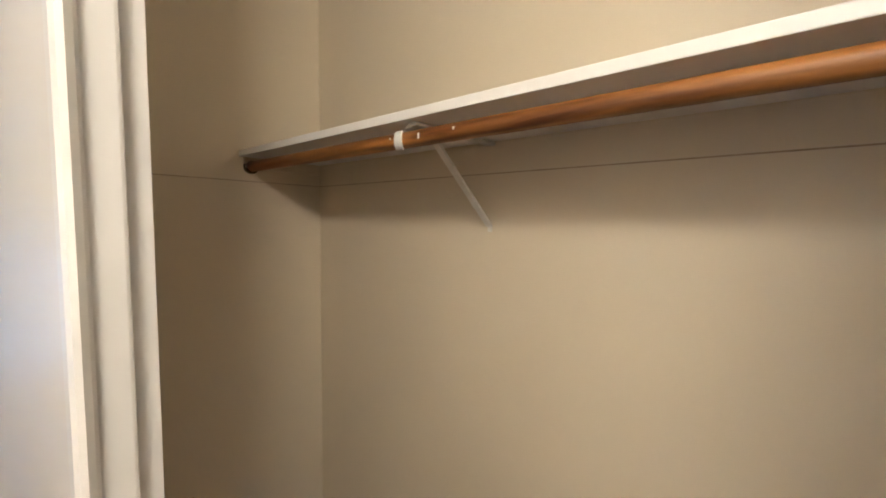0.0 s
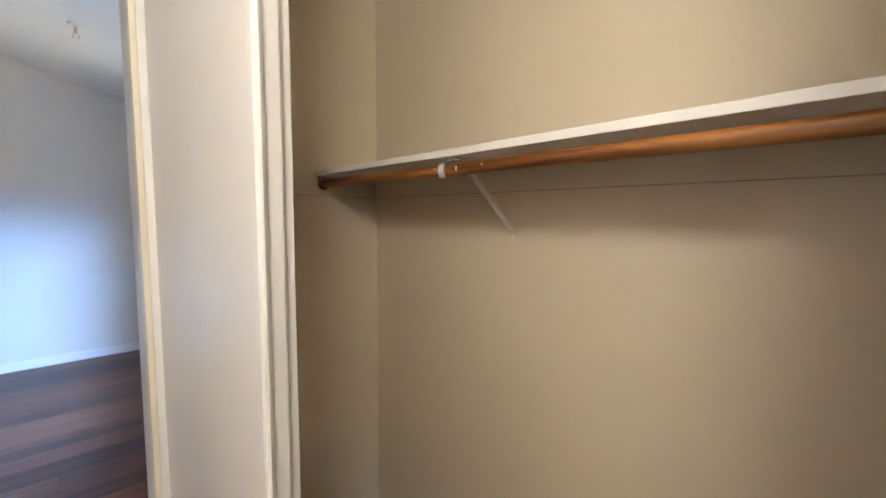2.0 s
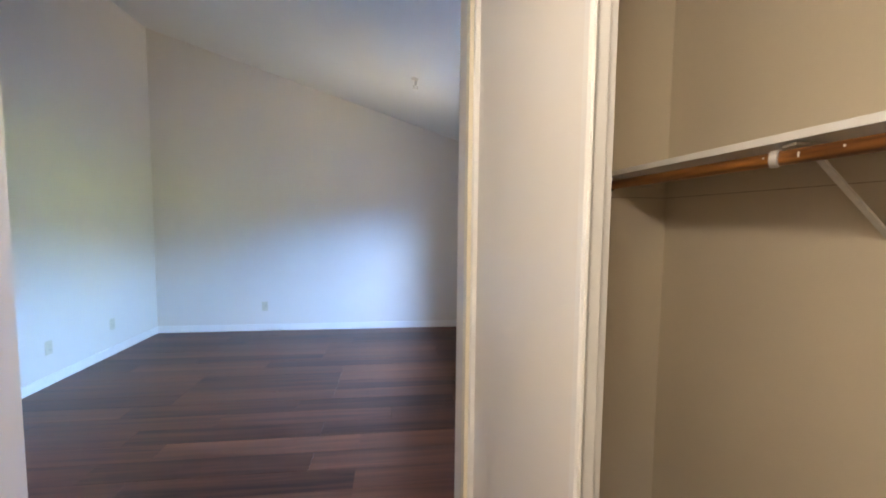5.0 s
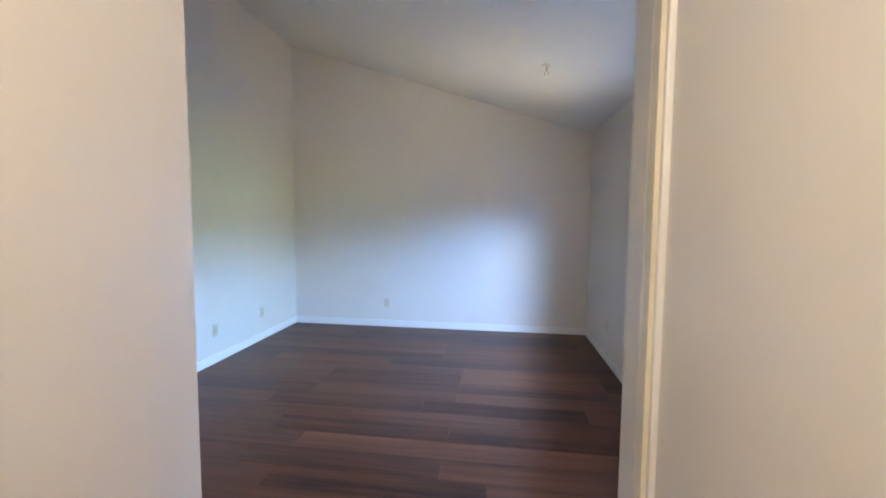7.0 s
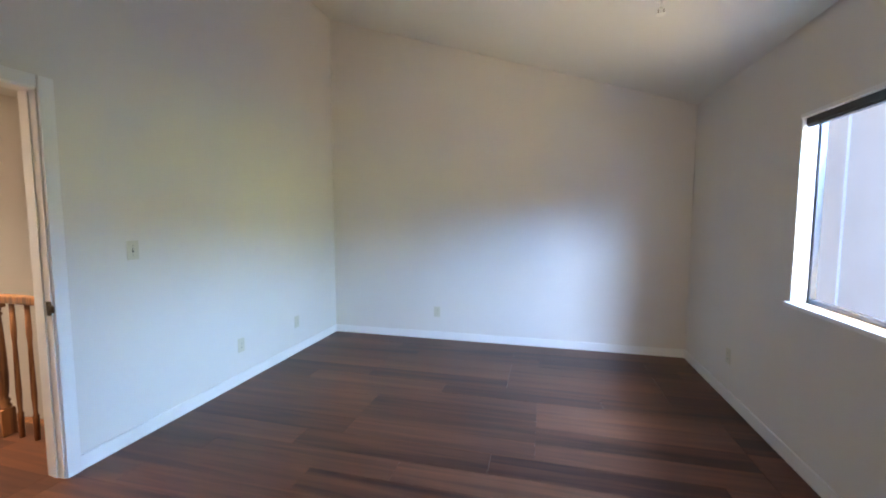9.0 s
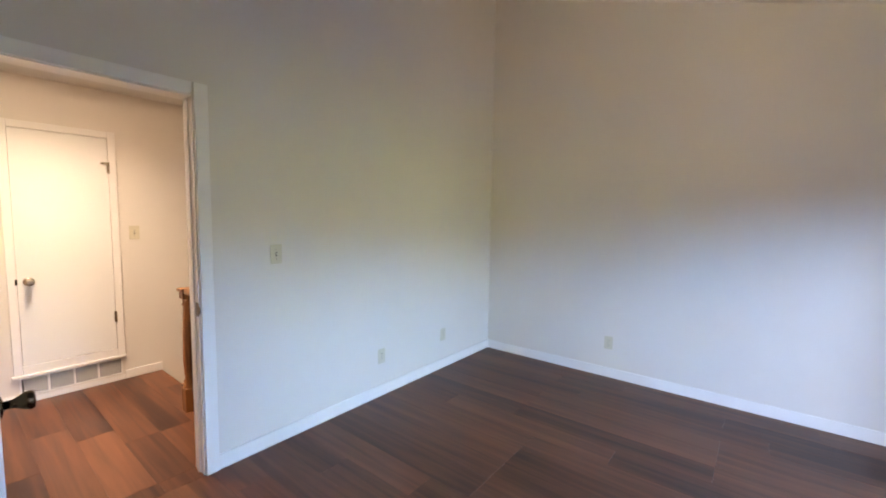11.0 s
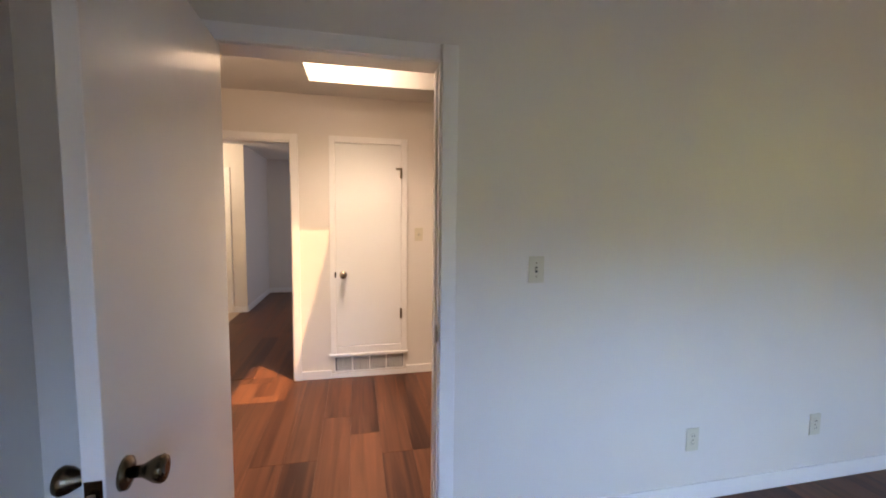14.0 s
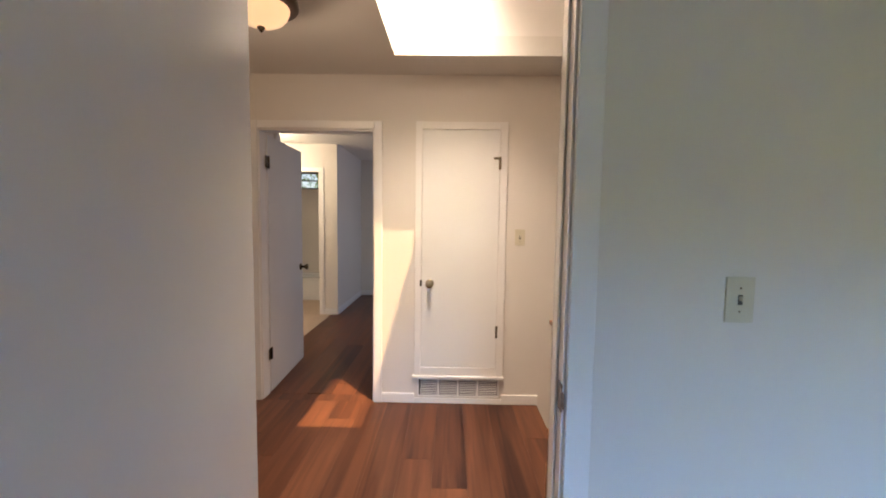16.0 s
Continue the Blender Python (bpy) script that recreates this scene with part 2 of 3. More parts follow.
# unseen stretch, its edge set at y -5.37 to shade the closet's right
structure("wall_closet_front_shade", boxes(((3.30, -6.9, -0.2), (3.36, -5.37, 2.6)), ((3.30, -5.37, 2.37), (3.36, -4.56, 2.6))), PAINT, W, "wall")
structure("wall_closet_back", boxes(((4.11, -6.9, -0.2), (4.23, -3.705, 2.6))), CLOSETTONED, "painted plaster closet wall, toned darker and yellower for warm bounce light", "wall")
structure("wall_closet_side", boxes(((3.36, -6.62, -0.2), (4.11, -6.5, 2.6))), CLOSETTONED, "painted plaster closet wall, toned darker and yellower for warm bounce light", "wall")
structure("wall_closet_corner", boxes(((3.3605, -3.705, -0.2), (4.23, -3.70, 2.6))), CLOSETTONED, "painted plaster closet wall, toned darker and yellower for warm bounce light", "wall")

# sloped bedroom ceiling with an unseen eave added to shade the window
bm = bmesh.new()
E1 = 4.305
for x0, x1, y0 in ((-0.12, 3.30, -4.45), (3.30, E1, -3.70)):
    corners = ((x0, 0), (x1, 0), (x1, 0.16), (x0, 0.16))
    va = [bm.verts.new((x, y0, roof_z(x) + d)) for x, d in corners]
    vb = [bm.verts.new((x, 0.3, roof_z(x) + d)) for x, d in corners]
    bm.faces.new(va), bm.faces.new(vb[::-1])
    for i in range(4):
        j = (i + 1) % 4
        bm.faces.new((va[i], va[j], vb[j], vb[i]))
structure("ceiling", bm, CEIL, "white sloped plaster ceiling, lower towards the window", "ceiling")
structure("ceiling_passage", boxes(((1.95, -7.02, 2.42), (3.30, -4.33, 2.60))), CEIL, "white flat plaster ceiling of the passage", "ceiling")
structure("ceiling_closet", boxes(((3.30, -7.02, 2.50), (4.30, -3.71, 2.62))), CEIL, "white flat closet ceiling", "ceiling")

# landing
FX, LC = -1.93, 2.42
OY0, OY1 = -4.62, -3.757
structure("wall_landing", boxes(((FX - 0.11, OY1, -2.7), (FX, 0.12, 2.7)), ((FX - 0.11, -5.02, -0.2), (FX, OY0, 2.7)), ((FX - 0.11, OY0, 2.037), (FX, OY1, 2.7))), PAINT, W, "wall")
structure("wall_landing_south", boxes(((FX, -5.02, -0.2), (-0.12, -4.90, 2.7))), PAINT, W, "wall")
structure("wall_stairs_north", boxes(((FX, 0.0, -2.7), (-0.12, 0.12, 2.7))), PAINT, W, "wall")
structure("wall_stairs_east", boxes(((-0.13, -2.53, -2.7), (-0.10, 0.0, -0.2))), PAINT, W, "wall")
SX0, SX1, SY0, SY1, SYG, SZ = -1.585, -0.57, -3.57, -2.20, -2.95, 3.0
structure("ceiling_landing", boxes(((FX - 0.11, -5.02, LC), (SX0, 0.12, LC + 0.12)), ((SX1, -5.02, LC), (-0.12, 0.12, LC + 0.12)), ((SX0, -5.02, LC), (SX1, SY0, LC + 0.12)), ((SX0, SY1, LC), (SX1, 0.12, LC + 0.12))), CEIL, "white flat ceiling of the landing with a skylight shaft", "ceiling")
structure("wall_skylight_shaft", boxes(((SX0 - 0.08, SY0 - 0.08, LC + 0.12), (SX0, SY1 + 0.08, SZ + 0.1)), ((SX1, SY0 - 0.08, LC + 0.12), (SX1 + 0.08, SY1 + 0.08, SZ + 0.1)), ((SX0, SY0 - 0.08, LC + 0.12), (SX1, SY0, SZ + 0.1)), ((SX0, SY1, LC + 0.12), (SX1, SY1 + 0.08, SZ + 0.1)), ((SX0, SYG, SZ), (SX1, SY1, SZ + 0.1))), TRIM, "bright white plaster skylight shaft", "skylight shaft")
skylight = tagged(new("window_skylight"), "square skylight glazed with clear glass above the landing", "skylight", kind="structure")
part("window_frame", boxes(((SX0 - 0.05, SY0 - 0.05, SZ + 0.101), (SX0, SYG + 0.05, SZ + 0.16)), ((SX1, SY0 - 0.05, SZ + 0.101), (SX1 + 0.05, SYG + 0.05, SZ + 0.16)), ((SX0, SY0 - 0.05, SZ + 0.101), (SX1, SY0, SZ + 0.16)), ((SX0, SYG, SZ + 0.101), (SX1, SYG + 0.05, SZ + 0.16))), ALU, skylight)
pane = part("pane", boxes(((SX0, SY0, SZ + 0.13), (SX1, SYG, SZ + 0.136))), GLASS, skylight)
pane.visible_shadow = False

# far bedroom, its vanity nook and bathroom
RX, NX = -6.18, -4.65
structure("wall_far_room", boxes(((RX - 0.12, -4.80, -0.2), (RX, -1.4, 2.6)), ((RX - 0.12, -4.90, -0.2), (NX, -4.80, 2.6))), PAINT, W, "wall")
structure("wall_far_room_north", boxes(((RX - 0.12, -1.5, -0.2), (-5.3, -1.4, 2.6)), ((-3.9, -1.5, -0.2), (FX - 0.11, -1.4, 2.6)), ((-5.3, -1.5, -0.2), (-3.9, -1.4, 0.9)), ((-5.3, -1.5, 2.1), (-3.9, -1.4, 2.6))), PAINT, W, "wall")
structure("wall_nook", boxes(((NX - 0.1, -5.06, -0.2), (NX, -4.90, 2.6)), ((NX - 0.1, -6.6, -0.2), (NX, -5.88, 2.6)), ((NX - 0.1, -5.88, 2.03), (NX, -5.06, 2.6)), ((NX, -6.6, -0.2), (-2.9, -6.5, 2.6)), ((-3.0, -6.5, -0.2), (-2.9, -4.9, 2.6)), ((-2.9, -5.02, -0.2), (FX - 0.11, -4.92, 2.6))), PAINT, W, "wall")
BX, BW0, BW1, BZ0, BZ1 = -6.35, -6.35, -5.50, 1.91, 2.21
structure("wall_bath", boxes(((BX - 0.12, BW1, -0.2), (BX, -4.9, 2.6)), ((BX - 0.12, -6.9, -0.2), (BX, BW0, 2.6)), ((BX - 0.12, BW0, -0.2), (BX, BW1, BZ0)), ((BX - 0.12, BW0, BZ1), (BX, BW1, 2.6)), ((BX, -6.9, -0.2), (NX - 0.1, -6.8, 2.6))), PAINT, "beige painted bathroom wall", "wall")
structure("ceiling_far_room", boxes(((BX - 0.12, -6.9, LC), (FX - 0.11, -1.4, LC + 0.12))), CEIL, "white flat ceiling of the far rooms", "ceiling")

# trim -------------------------------------------------------------


def casing(name, sides, label):
    """Flat door casing with eased edges, one mesh a board."""
    e = tagged(new(name), label, "door casing", kind="structure")
    for lo, hi in sides:
        part("casing_board", boxes((lo, hi), bevel=0.004), TRIM, e)
    return e


CW = 0.070
casing("trim_door_1", (((0.0, DY1 + 0.003, 0), (0.017, DY1 + CW, DH + CW - 0.008)), ((0.0, DY0 - CW, 0), (0.017, DY0 + 0.004, DH + CW - 0.008)), ((0.0, DY0 + 0.005, DH - 0.004), (0.016, DY1 - 0.005, DH + CW - 0.009)),
                       ((-0.137, DY1 + 0.003, 0), (-0.12, DY1 + CW, DH + CW)), ((-0.137, DY0 - CW, 0), (-0.12, DY0 + 0.004, DH + CW)), ((-0.136, DY0 + 0.005, DH - 0.004), (-0.12, DY1 - 0.005, DH + CW - 0.001))), "white painted wooden door casing, slightly bluish in daylight")
casing("door_1_jamb", (((-0.12, DY1 - 0.003, 0), (0, DY1, DH)), ((-0.12, DY0, 0), (0, DY0 + 0.016, DH)), ((-0.12, DY0 + 0.0165, DH - 0.008), (0, DY1 - 0.0035, DH)),
                       ((-0.085, DY1 - 0.011, 0), (-0.045, DY1 - 0.0035, DH - 0.017)), ((-0.085, DY0 + 0.0165, 0), (-0.045, DY0 + 0.028, DH - 0.017))), "white painted door jamb with a stop strip")
casing("trim_door_2", (((FX, OY1 - 0.004, 0), (FX + 0.016, OY1 + 0.055, 2.037 + 0.055)), ((FX, OY0 - 0.055, 0), (FX + 0.016, OY0 + 0.004, 2.092)), ((FX, OY0 + 0.005, 2.033), (FX + 0.015, OY1 - 0.005, 2.091))), "white painted wooden door casing round an open doorway")
casing("door_2_jamb", (((FX - 0.11, OY1 - 0.016, 0), (FX, OY1, 2.037)), ((FX - 0.11, OY0, 0), (FX, OY0 + 0.014, 2.037)), ((FX - 0.11, OY0 + 0.0145, 2.02), (FX, OY1 - 0.017, 2.037))), "white painted door jamb")
casing("trim_door_3", (((NX, -5.06, 0), (NX + 0.016, -4.985, 2.09)), ((NX, -5.955, 0), (NX + 0.016, -5.88, 2.09)), ((NX, -5.879, 2.03), (NX + 0.015, -5.061, 2.089))), "white painted casing of the bathroom doorway")
# cased opening between passage and bedroom, and the closet's casing
opening = tagged(new("trim_opening"), "cream painted casing at the end of the closet wall", "door casing", kind="structure")
part("jamb_board", boxes(((3.2245, -3.7045, 0), (3.262, -3.636, 2.66)), bevel=0.0012), TRIM, opening)
part("casing_board", boxes(((3.192, -3.892, 0), (3.2243, -3.832, 3.0)), bevel=0.002), CREAM, opening)
part("return_board", boxes(((3.1915, -3.8315, 0), (3.2243, -3.678, 3.0)), bevel=0.0015), PAINT, opening)
part("edge_bead", boxes(((3.206, -3.912, 0), (3.229, -3.8925, 3.0)), bevel=0.006), TRIM, opening)
closet_trim = tagged(new("trim_closet"), "white painted closet door casing with rounded edges", "door casing", kind="structure")
part("edge_bead", prism(((3.279, -4.600), (3.2805, -4.618), (3.284, -4.626), (3.290, -4.627), (3.297, -4.620), (3.3015, -4.610), (3.3015, -4.590)), 0, 2.37), TRIM, closet_trim)
part("casing_board", prism(((3.302, -4.6045), (3.331, -4.5985), (3.3345, -4.5965), (3.336, -4.592), (3.336, -4.560), (3.302, -4.580)), 0, 2.37), TRIM, closet_trim)
part("jamb_board", prism(((3.337, -4.5745), (3.3635, -4.5690), (3.3635, -4.5605), (3.337, -4.5605)), 0, 2.37), TRIM, closet_trim)
part("head_board", boxes(((3.279, -5.40, 2.371), (3.2995, -4.565, 2.415)), bevel=0.004), TRIM, closet_trim)

BH, BT = 0.088, 0.012


def baseboard(name, lo, hi):
    structure(name, boxes((lo, hi), bevel=0.003), TRIM, "low white painted wooden baseboard", "baseboard")


baseboard("baseboard_north", (BT, -BT, 0.001), (EAST - BT, 0, BH))
baseboard("baseboard_west_1", (0, DY1 + CW + 0.001, 0.001), (BT, 0, BH))
baseboard("baseboard_west_2", (0, -4.33, 0.001), (BT, DY0 - CW - 0.001, BH))
baseboard("baseboard_east", (EAST - BT, -3.64, 0.001), (EAST, 0, BH))
baseboard("baseboard_south_1", (BT, -4.33, 0.001), (2.07, -4.33 + BT, BH))
baseboard("baseboard_south_2", (3.263, -3.64, 0.001), (EAST - BT, -3.64 + BT, BH))
baseboard("baseboard_passage", (2.07, -6.9, 0.001), (2.07 + BT, -4.33, BH))
baseboard("baseboard_landing_1", (FX, OY1 + 0.056, 0.001), (FX + BT, -3.455, 0.075))
baseboard("baseboard_landing_2", (FX, -2.80, 0.001), (FX + BT, -2.527, 0.075))
baseboard("baseboard_landing_3", (FX, -3.4545, 0.001), (FX + BT, -2.801, 0.042))
baseboard("baseboard_far_1", (RX, -4.80, 0.001), (NX - 0.02, -4.80 + BT, 0.09))
baseboard("baseboard_far_2", (NX, -4.98, 0.001), (NX + BT, -4.80, 0.09))
baseboard("baseboard_far_3", (RX, -4.787, 0.001), (RX + BT, -1.5, 0.09))

# window
win = tagged(new("window_1"), "dark aluminium window in a white reveal, bright overcast glass", "window", kind="structure")
part("window_sill", boxes(((EAST - 0.018, WY0 - 0.03, WZ0 - 0.022), (EAST + 0.10, WY1 + 0.03, WZ0 + 0.003)), bevel=0.004), TRIM, win)
part("reveal_board", boxes(((EAST + 0.001, WY1 - 0.012, WZ0 + 0.004), (EAST + 0.08, WY1 - 0.0005, WZ1 - 0.013)), bevel=0.002), TRIM, win)
part("reveal_board", boxes(((EAST + 0.001, WY0 + 0.0005, WZ0 + 0.004), (EAST + 0.08, WY0 + 0.012, WZ1 - 0.013)), bevel=0.002), TRIM, win)
part("reveal_board", boxes(((EAST - 0.006, WY0 + 0.0005, WZ1 - 0.0125), (EAST + 0.08, WY1 - 0.0005, WZ1 + 0.010)), bevel=0.002), TRIM, win)
FO, FI = EAST + 0.081, EAST + 0.112
for lo, hi in (((FO, WY0, WZ0 + 0.0035), (FI, WY0 + 0.03, WZ1)), ((FO, WY1 - 0.03, WZ0 + 0.0035), (FI, WY1, WZ1)), ((FO, WY0 + 0.0305, WZ0 + 0.0035), (FI, WY1 - 0.0305, WZ0 + 0.03)), ((FO, WY0 + 0.0305, WZ1 - 0.03), (FI, WY1 - 0.0305, WZ1)), ((FO + 0.003, -2.385, WZ0 + 0.031), (FI - 0.003, -2.335, WZ1 - 0.031))):
    part("window_frame", boxes((lo, hi), bevel=0.002), ALU, win)
for y0, y1 in ((WY0 + 0.031, -2.386), (-2.334, WY1 - 0.031)):
    p = part("pane", boxes(((FO + 0.014, y0, WZ0 + 0.031), (FO + 0.018, y1, WZ1 - 0.031))), GLASS, win)
    p.visible_shadow = False
blind = thing("roller_blind", (EAST + 0.03, (WY0 + WY1) / 2, WZ1 - 0.04), "dark raised blind rolled under the window head", "window blind")
bl = (WY1 - WY0) / 2 - 0.02
part("headrail", boxes(((-0.018, -bl, -0.012), (0.018, bl, 0.026)), bevel=0.003), ALU, blind)
part("slat_stack", boxes(*[((-0.013, -bl + 0.004, -0.016 - 0.004 * k), (0.013, bl - 0.004, -0.0135 - 0.004 * k)) for k in range(3)]), ALU, blind)

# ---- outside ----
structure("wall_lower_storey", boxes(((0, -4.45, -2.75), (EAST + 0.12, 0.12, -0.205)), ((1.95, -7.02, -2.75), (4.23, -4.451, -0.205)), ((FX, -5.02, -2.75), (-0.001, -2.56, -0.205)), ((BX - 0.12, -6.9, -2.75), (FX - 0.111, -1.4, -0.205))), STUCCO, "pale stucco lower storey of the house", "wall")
structure("ground", boxes(((-60, -60, -2.9), (60, 60, -2.75))), GROUND, "dry bare ground around the house", "ground")
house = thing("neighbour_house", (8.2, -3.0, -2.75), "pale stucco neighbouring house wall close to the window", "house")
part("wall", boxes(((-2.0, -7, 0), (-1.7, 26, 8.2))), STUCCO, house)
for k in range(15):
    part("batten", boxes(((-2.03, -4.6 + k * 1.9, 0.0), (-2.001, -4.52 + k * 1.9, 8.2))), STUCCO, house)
part("roof", boxes(((-2.3, -7.3, 8.201), (-1.0, 26.3, 8.33))), ROOFING, house)
hedge_rng = random.Random(4)
tree = thing("tree", (-13.5, -8.4, -2.75), "leafy green tree outside the bathroom window", "tree")
part("trunk", lathe(((0.16, 0), (0.12, 1.6), (0.08, 3.0), (0.03, 4.6)), 10), OAK, tree)
bm = bmesh.new()
for k in range(2600):
    c = Vector((hedge_rng.gauss(0, 1.0), hedge_rng.gauss(0, 1.7), 5.0 + hedge_rng.gauss(0, 1.0)))
    m3 = Euler((hedge_rng.uniform(0, 6.3), hedge_rng.uniform(0, 6.3), hedge_rng.uniform(0, 6.3))).to_matrix()
    s = hedge_rng.uniform(0.05, 0.10)
    bm.faces.new([bm.verts.new(c + m3 @ Vector(p) * s) for p in ((-1, 0, 0), (0, -0.45, 0.1), (1, 0, 0), (0, 0.45, 0.1))])
part("crown", bm, LEAF, tree)

# ---- closet ----
CLB, CLN = 4.11, -3.705
shelf = thing("closet_shelf", (0, 0, 0), "long white painted wooden closet shelf", "shelf")
part("board", boxes(((3.8145, -6.498, 1.632), (CLB - 0.001, CLN - 0.001, 1.650)), bevel=0.001), TRIM, shelf)
part("front_edge", boxes(((3.805, -6.498, 1.631), (3.814, CLN - 0.001, 1.651)), bevel=0.002), TRIM, shelf)
cleat = tagged(part("shelf_cleat", boxes(((3.82, CLN - 0.019, 1.593), (CLB - 0.02, CLN - 0.0005, 1.6285)), bevel=0.002), CLOSETTONED), "short painted wooden cleat under the shelf end", "shelf cleat")
rod = thing("closet_rod", (3.842, -3.706, 1.6), "round orange-brown wooden clothes rod with chips", "clothes rod")
part("pole", lathe(((0.0175, -0.012), (0.0175, -0.9), (0.0172, -1.8), (0.0175, -2.79)), 24, "Y"), ROD, rod)
part("end_socket", lathe(((0.024, -0.0005), (0.024, -0.014), (0.0205, -0.018)), 20, "Y"), BRONZE, rod, "dark metal rod socket")
for y in (-0.832, -0.745, -0.925):
    part("paint_chip", boxes(((-0.0186, y, -0.002 + 0.004 * math.sin(y * 40)), (-0.0168, y + 0.004, 0.006)), bevel=0.0004), TRIM, rod, "small white paint fleck")
bracket = thing("rod_bracket", (CLB, -4.521, 1.41), "white steel shelf and rod bracket on the closet wall", "bracket")


def bar(a, b, w, t):
    """Flat bar from a to b in the x-z plane, w wide along y, t thick."""
    a, b = Vector(a), Vector(b)
    d = (b - a).normalized()
    n2 = Vector((-d.z, 0, d.x)) * t / 2
    s = Vector((0, w / 2, 0))
    bm = bmesh.new()
    v = [bm.verts.new(p) for p in (a - n2 - s, a - n2 + s, a + n2 + s, a + n2 - s, b - n2 - s, b - n2 + s, b + n2 + s, b + n2 - s)]
    for f in ((3, 2, 1, 0), (4, 5, 6, 7), (0, 1, 5, 4), (1, 2, 6, 5), (2, 3, 7, 6), (3, 0, 4, 7)):
        bm.faces.new([v[i] for i in f])
    return bm


part("strut", bar((-0.006, 0, 0.005), (-0.235, 0, 0.204), 0.017, 0.006), STEEL, bracket)
part("arm", boxes(((-0.29, -0.012, 0.2115), (-0.004, 0.012, 0.2185)), bevel=0.001), STEEL, bracket)
part("wall_foot", boxes(((-0.006, -0.006, -0.010), (-0.0005, 0.006, 0.010)), bevel=0.001), STEEL, bracket)
hook = thing("rod_hook", (3.842, -4.471, 1.6), "white painted steel hook wrapped round the rod", "hook")
bm = bmesh.new()
ring = []
for i in range(15):
    a = radians(60 + 200 * i / 14)
    quad = []
    for r, y in ((0.018, -0.011), (0.0215, -0.011), (0.0215, 0.011), (0.018, 0.011)):
        quad.append(bm.verts.new((r * math.cos(a), y + 0.006 * math.sin(a * 1.5), r * math.sin(a))))
    ring.append(quad)
for a, b in zip(ring, ring[1:]):
    for i in range(4):
        bm.faces.new((a[i], a[(i + 1) % 4], b[(i + 1) % 4], b[i]))
bm.faces.new(ring[0]), bm.faces.new(ring[-1][::-1])
part("band", bm, TRIM, hook)
part("tab", boxes(((-0.004, -0.033, 0.0225), (0.03, -0.012, 0.0285)), bevel=0.001), TRIM, hook)
structure("trim_paint_line_1", boxes(((3.365, CLN - 0.0012, 1.5495), (CLB - 0.002, CLN - 0.0002, 1.5525))), GROOVE, "thin brown paint line on the closet wall", "paint line")
structure("trim_paint_line_2", boxes(((CLB - 0.0012, -6.49, 1.5495), (CLB - 0.0002, CLN - 0.002, 1.5525))), GROOVE, "thin brown paint line on the closet wall", "paint line")

# ---- small fixtures ----


def plate(name, label, at, turn, switch):
    """Wall plate facing +x before the turn: a toggle switch or a duplex outlet."""
    e = thing(name, (0, 0, 0), label, "light switch" if switch else "power outlet", "" if switch else "bedroom outlets")
    e.matrix_world = Matrix.Translation(at) @ pose(0, 0, 0, 0, 0, turn)
    part("cover_plate", boxes(((0.0005, -0.036, -0.059), (0.006, 0.036, 0.059)), bevel=0.0025), PLATE, e)
    if switch:
        part("slot", boxes(((0.0061, -0.006, -0.013), (0.0068, 0.006, 0.013))), SLOT, e)
        part("toggle", boxes(((0.0069, -0.004, -0.002), (0.019, 0.004, 0.009)), bevel=0.001), PLATE, e)
        for z in (-0.03, 0.03):
            part("screw", lathe(((0.003, 0.0061), (0.0025, 0.0072)), 10, "X", (0, 0, z)), NICKEL, e)
    else:
        for z in (-0.02, 0.02):
            face = part("socket", lathe(((0.0165, 0.0061), (0.0158, 0.0078)), 18, "X", (0, 0, z)), PLATE, e)
            for y in (-0.006, 0.006):
                part("socket_slot", boxes(((0.0079, y - 0.001, z - 0.004), (0.0084, y + 0.001, z + 0.005))), SLOT, face)
        part("screw", lathe(((0.003, 0.0061), (0.0025, 0.0072)), 10, "X"), NICKEL, e)
    return e


plate("light_switch", "ivory toggle light switch on the bedroom wall", (0, -2.465, 1.198), 0, True)
plate("light_switch", "ivory toggle light switch beside the hall cupboard", (FX, -2.69, 1.266), 0, True)
for at, turn in (((0, -1.594, 0.324), 0), ((0, -0.808, 0.324), 0), ((1.287, 0, 0.318), -90), ((EAST, -0.945, 0.345), 180)):
    plate("power_outlet", "ivory duplex power outlet low on the wall", at, turn, False)

sprinkler = thing("fire_sprinkler", (3.12, -1.64, roof_z(3.12)), "small white fire sprinkler head on the sloped ceiling", "sprinkler")
part("escutcheon", lathe(((0.042, 0.010), (0.038, -0.006), (0.014, -0.013)), 20), STEEL, sprinkler)
part("body", lathe(((0.008, -0.0125), (0.008, -0.048), (0.012, -0.050), (0.012, -0.056)), 12), STEEL, sprinkler)
part("frame_arm", boxes(((-0.018, -0.002, -0.082), (-0.013, 0.002, -0.0565)), ((0.013, -0.002, -0.082), (0.018, 0.002, -0.0565)), ((-0.018, -0.002, -0.086), (0.018, 0.002, -0.0822))), NICKEL, sprinkler)
part("deflector", lathe(((0.026, -0.0865), (0.028, -0.089)), 16), STEEL, sprinkler)

# ---- doors ----
KNOB = ((0.032, 0.0), (0.031, 0.007), (0.014, 0.013), (0.0115, 0.0132), (0.012, 0.030), (0.017, 0.040), (0.024, 0.052), (0.027, 0.064), (0.024, 0.070), (0.012, 0.073))


def knob(name, at, axis, sign, metal, parent):
    rose = part(name, lathe([(r, sign * h) for r, h in KNOB[:3]], 20, axis, at), metal, parent)
    part("grip", lathe([(r, sign * h) for r, h in KNOB[3:]], 20, axis, at), metal, rose)


